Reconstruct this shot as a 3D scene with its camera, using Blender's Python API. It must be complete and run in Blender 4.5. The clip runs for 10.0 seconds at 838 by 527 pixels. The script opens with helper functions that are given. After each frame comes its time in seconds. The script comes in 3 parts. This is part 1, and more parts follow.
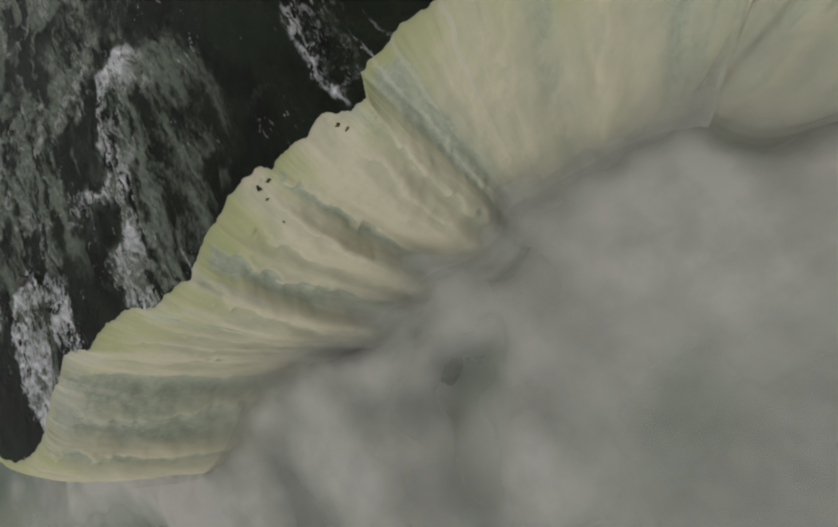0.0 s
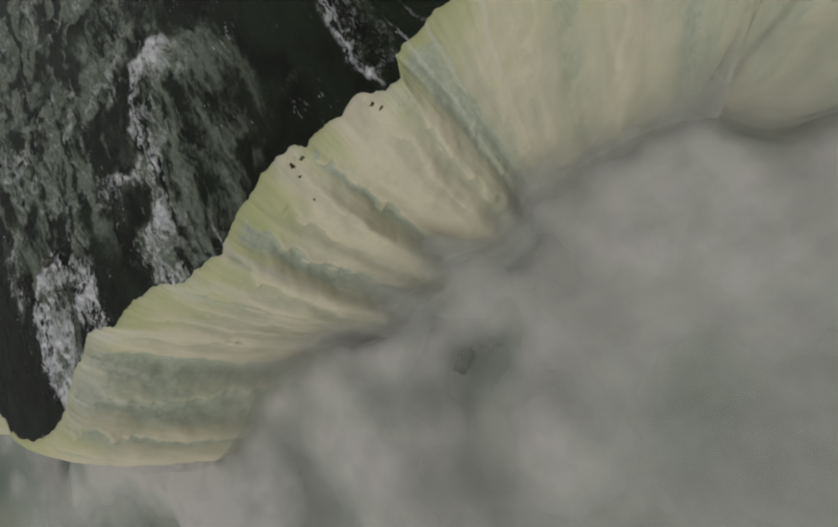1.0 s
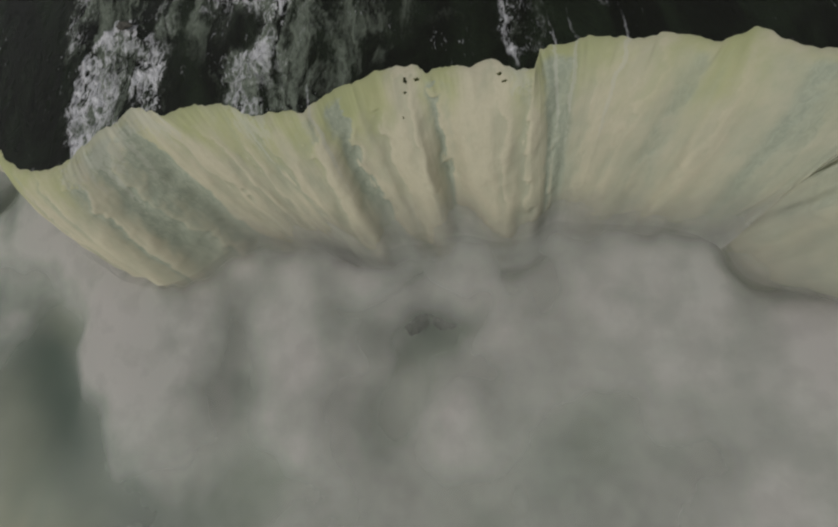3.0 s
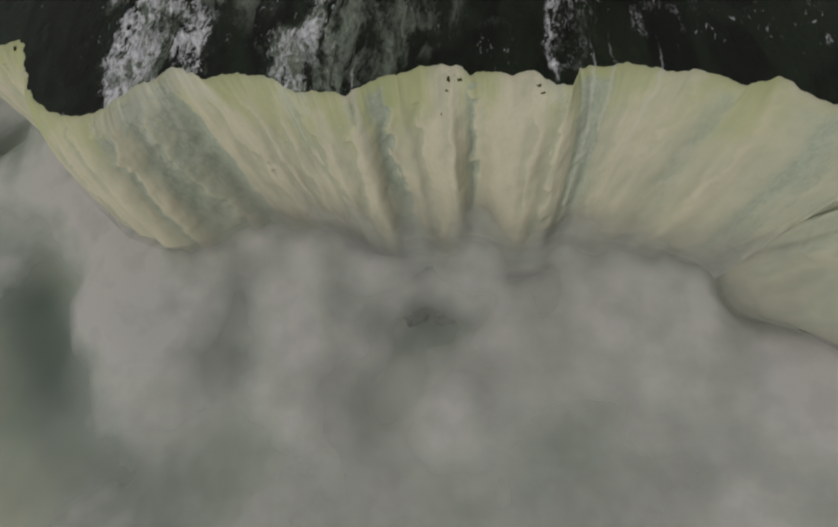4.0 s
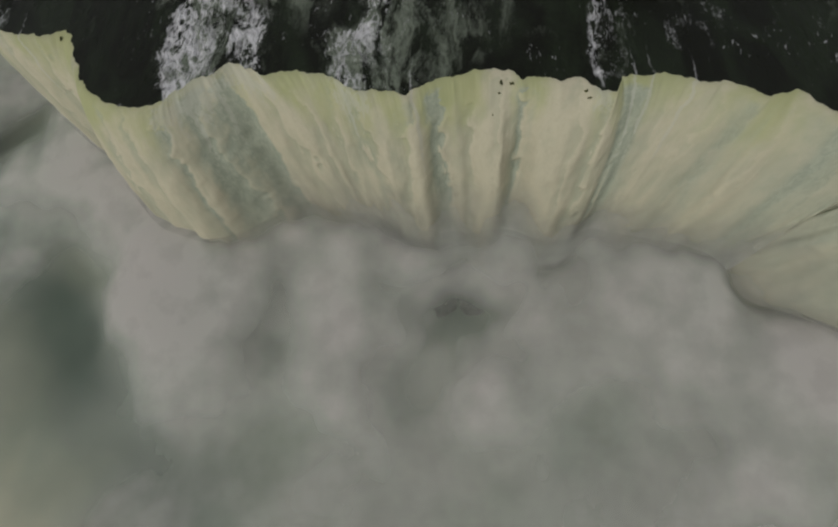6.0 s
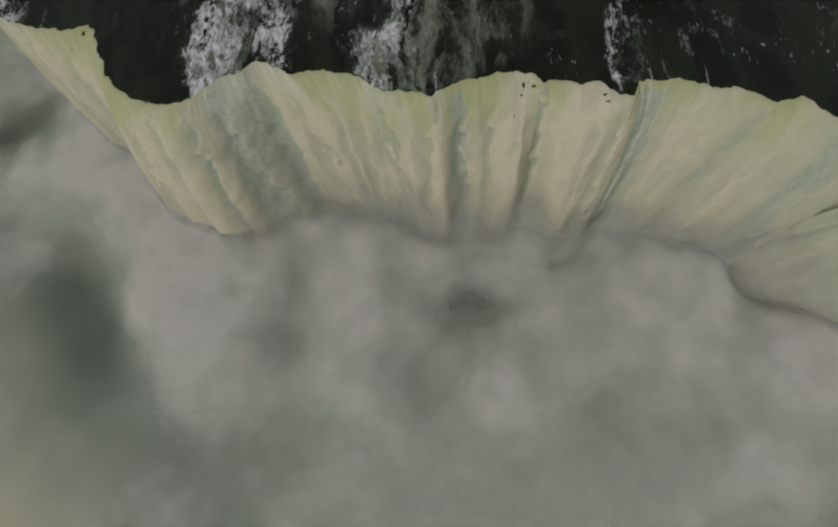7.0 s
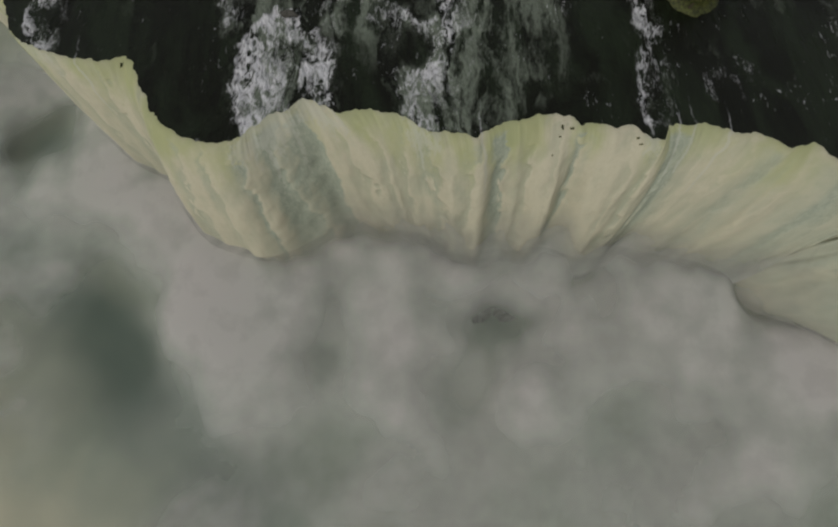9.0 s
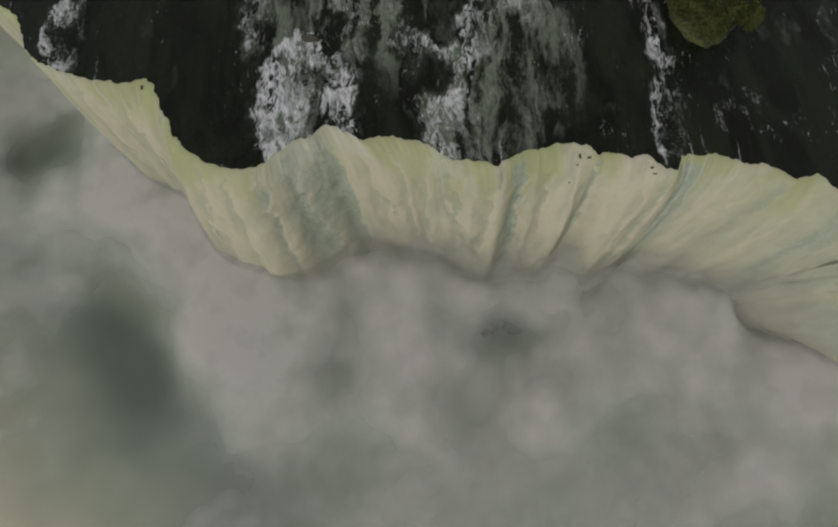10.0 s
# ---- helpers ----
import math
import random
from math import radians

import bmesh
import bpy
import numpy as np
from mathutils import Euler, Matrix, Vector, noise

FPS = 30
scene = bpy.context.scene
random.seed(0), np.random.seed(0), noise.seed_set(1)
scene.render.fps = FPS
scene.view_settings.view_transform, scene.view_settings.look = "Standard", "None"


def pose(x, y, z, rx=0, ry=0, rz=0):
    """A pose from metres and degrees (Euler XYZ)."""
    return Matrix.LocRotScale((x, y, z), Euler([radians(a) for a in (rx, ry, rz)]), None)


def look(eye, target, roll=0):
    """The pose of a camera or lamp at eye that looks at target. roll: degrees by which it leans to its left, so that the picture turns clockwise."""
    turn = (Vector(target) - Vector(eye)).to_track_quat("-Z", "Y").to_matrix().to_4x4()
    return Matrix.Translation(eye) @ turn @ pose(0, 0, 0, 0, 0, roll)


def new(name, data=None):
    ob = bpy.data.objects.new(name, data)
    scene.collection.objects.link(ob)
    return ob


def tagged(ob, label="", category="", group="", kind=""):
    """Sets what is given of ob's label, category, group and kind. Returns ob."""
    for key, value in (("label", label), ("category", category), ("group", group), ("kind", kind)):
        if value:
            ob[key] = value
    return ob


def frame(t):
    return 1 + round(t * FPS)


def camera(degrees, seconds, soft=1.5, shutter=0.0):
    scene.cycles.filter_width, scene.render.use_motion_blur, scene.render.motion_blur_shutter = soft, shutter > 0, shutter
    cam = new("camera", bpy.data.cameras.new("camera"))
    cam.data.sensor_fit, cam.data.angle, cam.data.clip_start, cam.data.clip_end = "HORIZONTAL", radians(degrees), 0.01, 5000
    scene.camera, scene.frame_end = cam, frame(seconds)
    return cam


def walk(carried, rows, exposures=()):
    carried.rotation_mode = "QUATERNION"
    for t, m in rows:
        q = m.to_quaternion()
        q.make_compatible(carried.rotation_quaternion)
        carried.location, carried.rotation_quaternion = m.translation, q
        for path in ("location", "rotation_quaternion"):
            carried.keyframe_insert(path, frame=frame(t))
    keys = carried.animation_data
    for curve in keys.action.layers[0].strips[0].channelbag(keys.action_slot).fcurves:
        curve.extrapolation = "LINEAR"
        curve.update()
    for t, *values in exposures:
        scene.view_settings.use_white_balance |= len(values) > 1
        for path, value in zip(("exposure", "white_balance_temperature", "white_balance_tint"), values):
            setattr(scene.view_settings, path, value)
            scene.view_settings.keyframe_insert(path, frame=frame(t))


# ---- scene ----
cam = camera(90.0, 10.0, soft=2.2)
PATH = [  # seconds, x, y, z, turns in degrees
    (0.0, 28.19, 13.89, 42.67, 6.28, 26.39, -37.54),
    (0.5, 25.07, 12.58, 44.42, 7.43, 26.02, -37.19),
    (1.0, 21.98, 11.05, 46.11, 8.61, 25.79, -36.68),
    (1.5, 18.86, 9.35, 47.78, 9.81, 25.46, -36.31),
    (2.0, 15.89, 7.48, 49.92, 13.53, 22.23, -26.57),
    (2.5, 13.21, 5.75, 52.60, 16.31, 17.38, -16.04),
    (3.0, 10.54, 4.23, 55.29, 18.19, 12.21, -5.68),
    (4.5, 0.43, 0.19, 59.69, 19.81, 6.54, 0.48),
    (5.0, -3.10, -0.75, 61.18, 19.79, 5.75, 0.28),
    (5.5, -6.72, -1.70, 62.72, 19.70, 5.00, -0.16),
    (7.0, -17.49, -2.99, 67.85, 18.66, 2.60, -0.93),
    (7.5, -20.92, -1.53, 70.16, 17.51, 1.90, -1.17),
    (8.0, -24.43, 0.64, 72.43, 16.62, 1.15, -1.34),
    (8.5, -27.94, 3.47, 74.55, 16.10, 0.56, -1.96),
    (9.0, -31.43, 6.68, 76.54, 15.73, -0.17, -2.36),
    (9.5, -34.95, 9.91, 78.53, 15.31, -0.90, -2.80),
    (10.0, -38.42, 13.16, 80.44, 14.65, -1.79, -2.63),
]
walk(cam, [(t, pose(*p)) for t, *p in PATH], [(0.0, -0.06)])

# ---- light: hazy evening sky, low warm sun behind thin cloud ----
world = bpy.data.worlds.new("sky")
scene.world = world
world.use_nodes = True
wn = world.node_tree
sky = wn.nodes.new("ShaderNodeTexSky")
sky.sky_type, sky.sun_disc = "NISHITA", False
sky.sun_elevation, sky.sun_rotation = radians(45), radians(216)
sky.air_density, sky.dust_density = 1.4, 4.0
haze = wn.nodes.new("ShaderNodeHueSaturation")      # thin cloud greys the sky
haze.inputs["Saturation"].default_value = 0.2
wn.links.new(sky.outputs[0], haze.inputs["Color"])
wn.links.new(haze.outputs[0], wn.nodes["Background"].inputs[0])
wn.nodes["Background"].inputs[1].default_value = 0.079
sun_data = bpy.data.lights.new("sun", "SUN")
sun_data.energy, sun_data.angle, sun_data.color = 0.60, radians(60), (1.0, 0.98, 0.91)
sun = new("sun", sun_data)
sun.matrix_world = look((-110, -110, 210), (0, 40, 0))


# ---- numeric noise ----
def lattice(ix, iy, seed):
    h = (ix.astype(np.int64) * 374761393 + iy.astype(np.int64) * 668265263 + seed * 974711) & 0x7FFFFFFF
    h = ((h ^ (h >> 13)) * 1274126177) & 0x7FFFFFFF
    return ((h ^ (h >> 16)) & 0xFFFF) / 65535.0


def grain(x, y, seed=0):
    """Smooth value noise in 0..1."""
    x, y = np.broadcast_arrays(np.asarray(x, float), np.asarray(y, float))
    ix, iy = np.floor(x), np.floor(y)
    fx, fy = x - ix, y - iy
    fx, fy = fx * fx * fx * (fx * (fx * 6 - 15) + 10), fy * fy * fy * (fy * (fy * 6 - 15) + 10)
    a, b = lattice(ix, iy, seed), lattice(ix + 1, iy, seed)
    c, d = lattice(ix, iy + 1, seed), lattice(ix + 1, iy + 1, seed)
    return (a * (1 - fx) + b * fx) * (1 - fy) + (c * (1 - fx) + d * fx) * fy


def fractal(x, y, octaves=4, seed=0, gain=0.5):
    total, weight, w = 0.0, 0.0, 1.0
    for k in range(octaves):
        c, s = math.cos(0.6 * k), math.sin(0.6 * k)
        f = 2.03 ** k
        total = total + w * grain((x * c - y * s) * f + 17.3 * k, (x * s + y * c) * f - 9.1 * k, seed + k)
        weight += w
        w *= gain
    return total / weight


def ridged(x, y, octaves=4, seed=0):
    total, weight, w = 0.0, 0.0, 1.0
    for k in range(octaves):
        f = 2.1 ** k
        total = total + w * (1 - np.abs(2 * grain(x * f + 5.7 * k, y * f + 3.3 * k, seed + 31 * k) - 1)) ** 2
        weight += w
        w *= 0.55
    return total / weight


def ramp(x, a, b):
    t = np.clip((x - a) / (b - a), 0, 1)
    return t * t * (3 - 2 * t)


def inside(x, y, corners, soft):
    """Soft membership of a patch: 1 well inside the polygon, 0 outside, over a border of width soft."""
    pts = np.asarray(corners, float)
    hit, near = np.zeros(x.shape, bool), np.full(x.shape, 1e9)
    for (ax, ay), (bx, by) in zip(pts, np.roll(pts, -1, 0)):
        hit ^= ((ay > y) != (by > y)) & (x < (bx - ax) * (y - ay) / (by - ay + 1e-9) + ax)
        ux, uy = bx - ax, by - ay
        t = np.clip(((x - ax) * ux + (y - ay) * uy) / (ux * ux + uy * uy), 0, 1)
        near = np.minimum(near, np.hypot(x - ax - t * ux, y - ay - t * uy))
    return ramp(np.where(hit, near, -near), -soft, soft)


# ---- mesh helpers ----
def sheet(name, x, y, z, material, layers=None, parent=None, keep=None):
    """A grid of points as one smooth mesh, with named values per point."""
    rows, cols = x.shape
    i = np.arange(rows * cols).reshape(rows, cols)
    quads = np.stack([i[:-1, :-1], i[:-1, 1:], i[1:, 1:], i[1:, :-1]], -1).reshape(-1, 4)
    if keep is not None:
        quads = quads[keep.ravel()[quads].any(1)]
    me = bpy.data.meshes.new(name)
    me.vertices.add(rows * cols)
    me.vertices.foreach_set("co", np.stack([x, y, z], -1).astype(np.float32).ravel())
    me.loops.add(quads.size)
    me.loops.foreach_set("vertex_index", quads.astype(np.int32).ravel())
    me.polygons.add(len(quads))
    me.polygons.foreach_set("loop_start", np.arange(0, quads.size, 4, dtype=np.int32))
    me.polygons.foreach_set("use_smooth", np.ones(len(quads), bool))
    me.update(calc_edges=True)
    for key, value in (layers or {}).items():
        at = me.attributes.new(key, "FLOAT", "POINT")
        at.data.foreach_set("value", np.broadcast_to(value, x.shape).astype(np.float32).ravel())
    me.materials.append(material)
    ob = new(name, me)
    ob.parent = parent
    return ob


def part(name, bm, material, parent=None, label=""):
    me = bpy.data.meshes.new(name)
    bm.to_mesh(me)
    bm.free()
    me.materials.append(material)
    ob = new(name, me)
    ob.parent = parent
    return tagged(ob, label) if label else ob


# ---- materials ----
class Nodes:
    """Short hand for building one material."""

    def __init__(self, name):
        self.m = bpy.data.materials.new(name)
        self.m.use_nodes = True
        self.t = self.m.node_tree
        self.b = self.t.nodes["Principled BSDF"]
        self.out = self.t.nodes["Material Output"]
        self.pos = self.add("ShaderNodeNewGeometry").outputs["Position"]

    def add(self, kind):
        return self.t.nodes.new(kind)

    def put(self, value, socket):
        if isinstance(value, bpy.types.NodeSocket):
            self.t.links.new(value, socket)
        elif isinstance(value, (tuple, list)) and len(value) == 3 and socket.type == "RGBA":
            socket.default_value = (*value, 1)
        else:
            socket.default_value = value

    def value(self, name):
        n = self.add("ShaderNodeAttribute")
        n.attribute_name = name
        return n.outputs["Fac"]

    def stretch(self, scale, turn=0.0):
        n = self.add("ShaderNodeMapping")
        self.put(self.pos, n.inputs["Vector"])
        n.inputs["Scale"].default_value = scale
        n.inputs["Rotation"].default_value = (0, 0, turn)
        return n.outputs[0]

    def noise(self, scale, detail=5.0, rough=0.55, at=None, warp=0.0):
        n = self.add("ShaderNodeTexNoise")
        self.put(at or self.pos, n.inputs["Vector"])
        for key, v in (("Scale", scale), ("Detail", detail), ("Roughness", rough), ("Distortion", warp)):
            n.inputs[key].default_value = v
        return n.outputs["Fac"]

    def math(self, op, a, b=0.0, c=0.0):
        n = self.add("ShaderNodeMath")
        n.operation = op
        for v, s in zip((a, b, c), n.inputs):
            self.put(v, s)
        return n.outputs[0]

    def ramp(self, fac, lo, hi, a=0.0, b=1.0):
        n = self.add("ShaderNodeMapRange")
        n.interpolation_type = "SMOOTHSTEP"
        for key, v in (("Value", fac), ("From Min", lo), ("From Max", hi), ("To Min", a), ("To Max", b)):
            self.put(v, n.inputs[key])
        return n.outputs[0]

    def mix(self, fac, a, b):
        n = self.add("ShaderNodeMix")
        n.data_type = "RGBA"
        for v, s in zip((fac, a, b), (n.inputs[0], n.inputs[6], n.inputs[7])):
            self.put(v, s)
        return n.outputs[2]

    def bump(self, height, strength=0.4, distance=0.1):
        n = self.add("ShaderNodeBump")
        n.inputs["Strength"].default_value, n.inputs["Distance"].default_value = strength, distance
        self.put(height, n.inputs["Height"])
        self.put(n.outputs[0], self.b.inputs["Normal"])

    def done(self, colour, rough=0.6, spec=0.3):
        self.put(colour, self.b.inputs["Base Color"])
        self.put(rough, self.b.inputs["Roughness"])
        self.put(spec, self.b.inputs["Specular IOR Level"])
        return self.m


def river_water():
    n = Nodes("river_water")
    along = n.stretch((1.0, 0.45, 1.0))
    fine = n.noise(1.9, 7, 0.62, along, 1.4)
    lace = n.noise(0.6, 7, 0.62, along, 2.2)
    foam = n.value("foam")
    edge = n.math("ADD", n.math("MULTIPLY", n.math("SUBTRACT", fine, 0.5), 0.7), n.math("MULTIPLY", n.math("SUBTRACT", lace, 0.5), 0.4))
    ragged = n.math("MULTIPLY", edge, n.ramp(foam, 0.0, 0.3, 0.15, 1.0))
    mask = n.ramp(n.math("ADD", foam, ragged), 0.12, 0.95)
    patch = n.ramp(n.noise(0.09, 4, 0.6), 0.50, 0.68, 0.0, 0.10)
    speck = n.ramp(n.math("ADD", n.noise(1.1, 7, 0.72, n.stretch((1.0, 0.3, 1.0)), 0.6), patch), 0.655, 0.76)
    mask = n.math("MAXIMUM", mask, n.math("MULTIPLY", speck, 0.6))
    murk = n.ramp(n.noise(0.11, 5, 0.65, n.stretch((1.0, 0.35, 1.0)), 0.6), 0.38, 0.66)
    deep = n.mix(murk, (0.0065, 0.0072, 0.0038), (0.014, 0.020, 0.010))
    churn = n.ramp(n.math("ADD", n.value("churn"), n.math("MULTIPLY", edge, 0.55)), 0.10, 1.05)
    water = n.mix(churn, deep, (0.15, 0.172, 0.135))
    white = n.mix(n.noise(0.5, 3), (0.47, 0.47, 0.485), (0.72, 0.715, 0.735))
    n.bump(n.math("ADD", n.math("MULTIPLY", fine, 0.7), lace), 0.7, 0.45)
    return n.done(n.mix(mask, water, white), n.ramp(mask, 0.0, 1.0, 0.25, 0.8), 0.15)


def falling_water():
    n = Nodes("falling_water")
    soft = n.noise(0.30, 6, 0.6, n.stretch((1.0, 1.0, 0.4)), 0.4)
    fine = n.noise(1.0, 6, 0.6, n.stretch((1.0, 1.0, 0.45)), 0.9)
    green = n.mix(n.noise(0.12, 3), (0.305, 0.335, 0.178), (0.41, 0.408, 0.222))
    white = n.mix(n.value("streak"), (0.34, 0.35, 0.26), (0.49, 0.462, 0.345))
    white = n.mix(n.ramp(fine, 0.35, 0.75, 0.0, 0.4), white, (0.40, 0.37, 0.275))
    fac = n.math("ADD", n.value("glassy"), n.math("MULTIPLY", n.math("SUBTRACT", soft, 0.5), 0.9))
    colour = n.mix(n.ramp(fac, 0.05, 1.1), white, green)
    grey = n.mix(n.ramp(fine, 0.25, 0.8), (0.27, 0.305, 0.24), (0.38, 0.405, 0.322))
    colour = n.mix(n.ramp(n.math("ADD", n.value("thin"), n.math("MULTIPLY", n.math("SUBTRACT", soft, 0.5), 0.7)), 0.1, 1.0, 0.0, 0.95), colour, grey)
    lace = n.ramp(n.math("ADD", n.value("foam"), n.math("MULTIPLY", n.math("SUBTRACT", fine, 0.5), 1.4)), 0.35, 0.75)
    colour = n.mix(n.math("MULTIPLY", lace, 0.5), colour, (0.46, 0.46, 0.39))
    n.bump(n.math("ADD", soft, n.math("MULTIPLY", fine, 0.5)), 0.12, 0.3)
    return n.done(colour, 0.8, 0.1)


def pool_water():
    n = Nodes("plunge_pool_water")
    big = n.noise(0.018, 5, 0.6, None, 0.5)
    tint = n.mix(n.ramp(big, 0.35, 0.65), (0.245, 0.272, 0.205), (0.315, 0.328, 0.245))
    sand = n.value("silt")
    tint = n.mix(sand, tint, (0.53, 0.48, 0.33))
    tint = n.mix(n.value("deep"), tint, (0.075, 0.105, 0.08))
    tint = n.mix(n.value("froth"), tint, (0.60, 0.60, 0.55))
    n.bump(n.noise(0.35, 6, 0.6), 0.3, 0.4)
    return n.done(tint, 0.45, 0.25)


def mist_veil():
    n = Nodes("drifting_mist")
    wisp = n.ramp(n.noise(0.15, 4, 0.5), 0.3, 0.7, 0.88, 1.1)
    dens = n.math("MULTIPLY", n.value("dense"), wisp)
    diff, trans, clear, mixer, both = (n.add(k) for k in ("ShaderNodeBsdfDiffuse", "ShaderNodeBsdfTranslucent", "ShaderNodeBsdfTransparent", "ShaderNodeMixShader", "ShaderNodeMixShader"))
    # tint follows the heaps: warm grey where thick, greenish where thin, varied by noise
    colour = n.mix(n.math("ADD", n.math("MULTIPLY", n.value("warm_tint"), 0.75), n.math("MULTIPLY", n.ramp(n.noise(0.025, 4), 0.36, 0.64), 0.25)), (0.595, 0.645, 0.565), (0.665, 0.638, 0.605))
    lean = n.add("ShaderNodeVectorMath")          # droplets scatter all round, so the slope counts for little
    lean.operation = "MULTIPLY_ADD"
    n.put(n.add("ShaderNodeNewGeometry").outputs["Normal"], lean.inputs[0])
    lean.inputs[1].default_value, lean.inputs[2].default_value = (0.24, 0.24, 0.0), (0, 0, 1)
    for node in (diff, trans):
        n.put(lean.outputs[0], node.inputs["Normal"])
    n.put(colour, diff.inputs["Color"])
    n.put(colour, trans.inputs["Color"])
    n.t.links.new(diff.outputs[0], both.inputs[1])
    n.t.links.new(trans.outputs[0], both.inputs[2])
    both.inputs[0].default_value = 0.35
    cap = n.math("MINIMUM", n.math("MAXIMUM", dens, 0.0), 0.9)
    n.put(cap, mixer.inputs[0])
    n.t.links.new(clear.outputs[0], mixer.inputs[1])
    n.t.links.new(both.outputs[0], mixer.inputs[2])
    n.t.links.new(mixer.outputs[0], n.out.inputs["Surface"])
    return n.m


def plain_rock(name, a, b):
    n = Nodes(name)
    g = n.noise(1.3, 8, 0.6)
    n.bump(g, 0.6, 0.3)
    return n.done(n.mix(n.ramp(g, 0.3, 0.7), a, b), 0.7, 0.3)


def leaves():
    n = Nodes("leaves")
    info = n.add("ShaderNodeNewGeometry").outputs["Random Per Island"]
    tone = n.mix(info, (0.014, 0.024, 0.006), (0.055, 0.064, 0.014))
    return n.done(n.mix(n.ramp(n.noise(0.35, 3), 0.4, 0.65), tone, (0.07, 0.074, 0.018)), 0.7, 0.2)


RIVER, FALLS, POOL, MIST = river_water(), falling_water(), pool_water(), mist_veil()
WET_ROCK = plain_rock("wet_mossy_rock", (0.018, 0.021, 0.010), (0.10, 0.11, 0.03))
CLIFF_ROCK = plain_rock("cliff_rock", (0.09, 0.08, 0.065), (0.20, 0.18, 0.15))
TAN_ROCK = plain_rock("tan_rock", (0.032, 0.031, 0.026), (0.095, 0.09, 0.075))
DARK_ROCK = plain_rock("dark_wet_rock", (0.03, 0.03, 0.026), (0.09, 0.085, 0.075))
LEAF = leaves()
BARK = plain_rock("bark", (0.06, 0.045, 0.03), (0.12, 0.09, 0.06))

# ---- the brink of the falls, in plan, from the far west arm to the east arm ----
BRINK = [(-160, 128), (-140, 108), (-127, 98), (-123, 95.4), (-120.5, 88), (-118, 83.5), (-107, 79), (-99, 77), (-93, 78.5), (-90, 74), (-86, 64.5),
         (-82, 60), (-78, 57.5), (-72, 55), (-68, 55.5), (-64, 59.5), (-60, 62), (-54, 65.5), (-51, 65), (-46.5, 62.2), (-40, 63),
         (-34, 61.5), (-30, 59), (-23, 56), (-17, 55), (-12, 57.8), (-6, 59), (1, 60), (3.8, 59.6), (4.4, 57.5), (10, 56.6),
         (16, 56.6), (18.5, 53.8), (21.8, 52.3), (23.4, 56.2), (28, 56.7), (37, 54.8), (43, 52.1), (48.8, 49.9), (52.8, 51.2), (57, 46.8),
         (61, 44.5), (66, 43.5), (71, 41), (76, 36), (79, 29), (82, 23), (89, 16), (99, 9), (112, 2), (132, -14), (160, -45)]
DROP = 54.0          # height of the falls, metres
POOL_Z = -DROP + 1.0


def even_line(points, step):
    p = np.asarray(points, float)
    run = np.r_[0, np.cumsum(np.hypot(*np.diff(p, axis=0).T))]
    s = np.arange(0, run[-1], step)
    return np.stack([np.interp(s, run, p[:, 0]), np.interp(s, run, p[:, 1])], 1), s


def smooth(v, sigma):
    n = int(3 * sigma) + 1
    k = np.exp(-0.5 * (np.arange(-n, n + 1) / sigma) ** 2)
    k /= k.sum()
    pad = np.concatenate([2 * v[0] - v[n:0:-1], v, 2 * v[-1] - v[-2:-n - 2:-1]])
    return np.convolve(pad, k, "same")[n:-n]


def soften(a, sigma):
    n = int(3 * sigma)
    k = np.exp(-0.5 * (np.arange(-n, n + 1) / sigma) ** 2)
    k /= k.sum()
    for axis in (0, 1):
        pad = np.pad(a, [(n, n) if i == axis else (0, 0) for i in (0, 1)], "edge")
        a = sum(wt * np.take(pad, range(i, i + a.shape[axis]), axis) for i, wt in enumerate(k))
    return a


STEP = 0.2
line, S = even_line(BRINK, STEP)
lip = np.stack([smooth(line[:, k], 0.55 / STEP) for k in (0, 1)], 1)
mean = np.stack([smooth(line[:, k], 11 / STEP) for k in (0, 1)], 1)
broad = np.stack([smooth(line[:, k], 4 / STEP) for k in (0, 1)], 1)
# small scallops along the edge
jag = 2.2 * (fractal(S / 3.4, S * 0 + 3.3, 4, 7) - 0.5) + 0.5 * (fractal(S / 0.9, S * 0 + 8.3, 2, 9) - 0.5) + 0.8 * (ridged(S / 5.0, S * 0 + 1.1, 3, 11) - 0.4)
tangent = np.gradient(mean, axis=0)
tangent /= np.linalg.norm(tangent, axis=1)[:, None]
OUT = np.stack([tangent[:, 1], -tangent[:, 0]], 1)          # from the brink towards the pool
lip = lip + OUT * jag[:, None]
# the way each strand is thrown below the brink, and how far: x at the brink, degrees, share of the usual reach
LEAP = [(-160, 300, 0.75), (-112, 292, 0.8), (-101, 288, 0.9), (-95, 268, 1.05), (-86, 250, 1.0), (-76, 256, 0.94), (-70, 263, 0.96), (-64, 273, 1.02),
        (-58, 292, 1.0), (-53, 308, 1.0), (-40, 299, 1.0), (-25, 286, 1.0), (-8, 274, 1.0), (2, 269, 1.0), (14, 266, 1.0), (19, 270, 1.0), (23, 268, 0.95),
        (28, 262, 0.97), (33, 249, 0.98), (38, 240, 1.0), (48, 236, 1.0), (57, 240, 1.0), (62, 238, 1.0), (67, 232, 1.0), (72, 216, 1.1), (76, 184, 1.25), (79, 174, 1.3), (82, 176, 1.25), (89, 196, 1.1), (99, 218, 1.0), (160, 226, 1.0)]
heading = smooth(np.radians(np.interp(line[:, 0], [p[0] for p in LEAP], [p[1] for p in LEAP])), 2.5 / STEP)
OUT = np.stack([np.cos(heading), np.sin(heading)], 1)
short = smooth(np.interp(line[:, 0], [p[0] for p in LEAP], [p[2] for p in LEAP]), 2.5 / STEP)
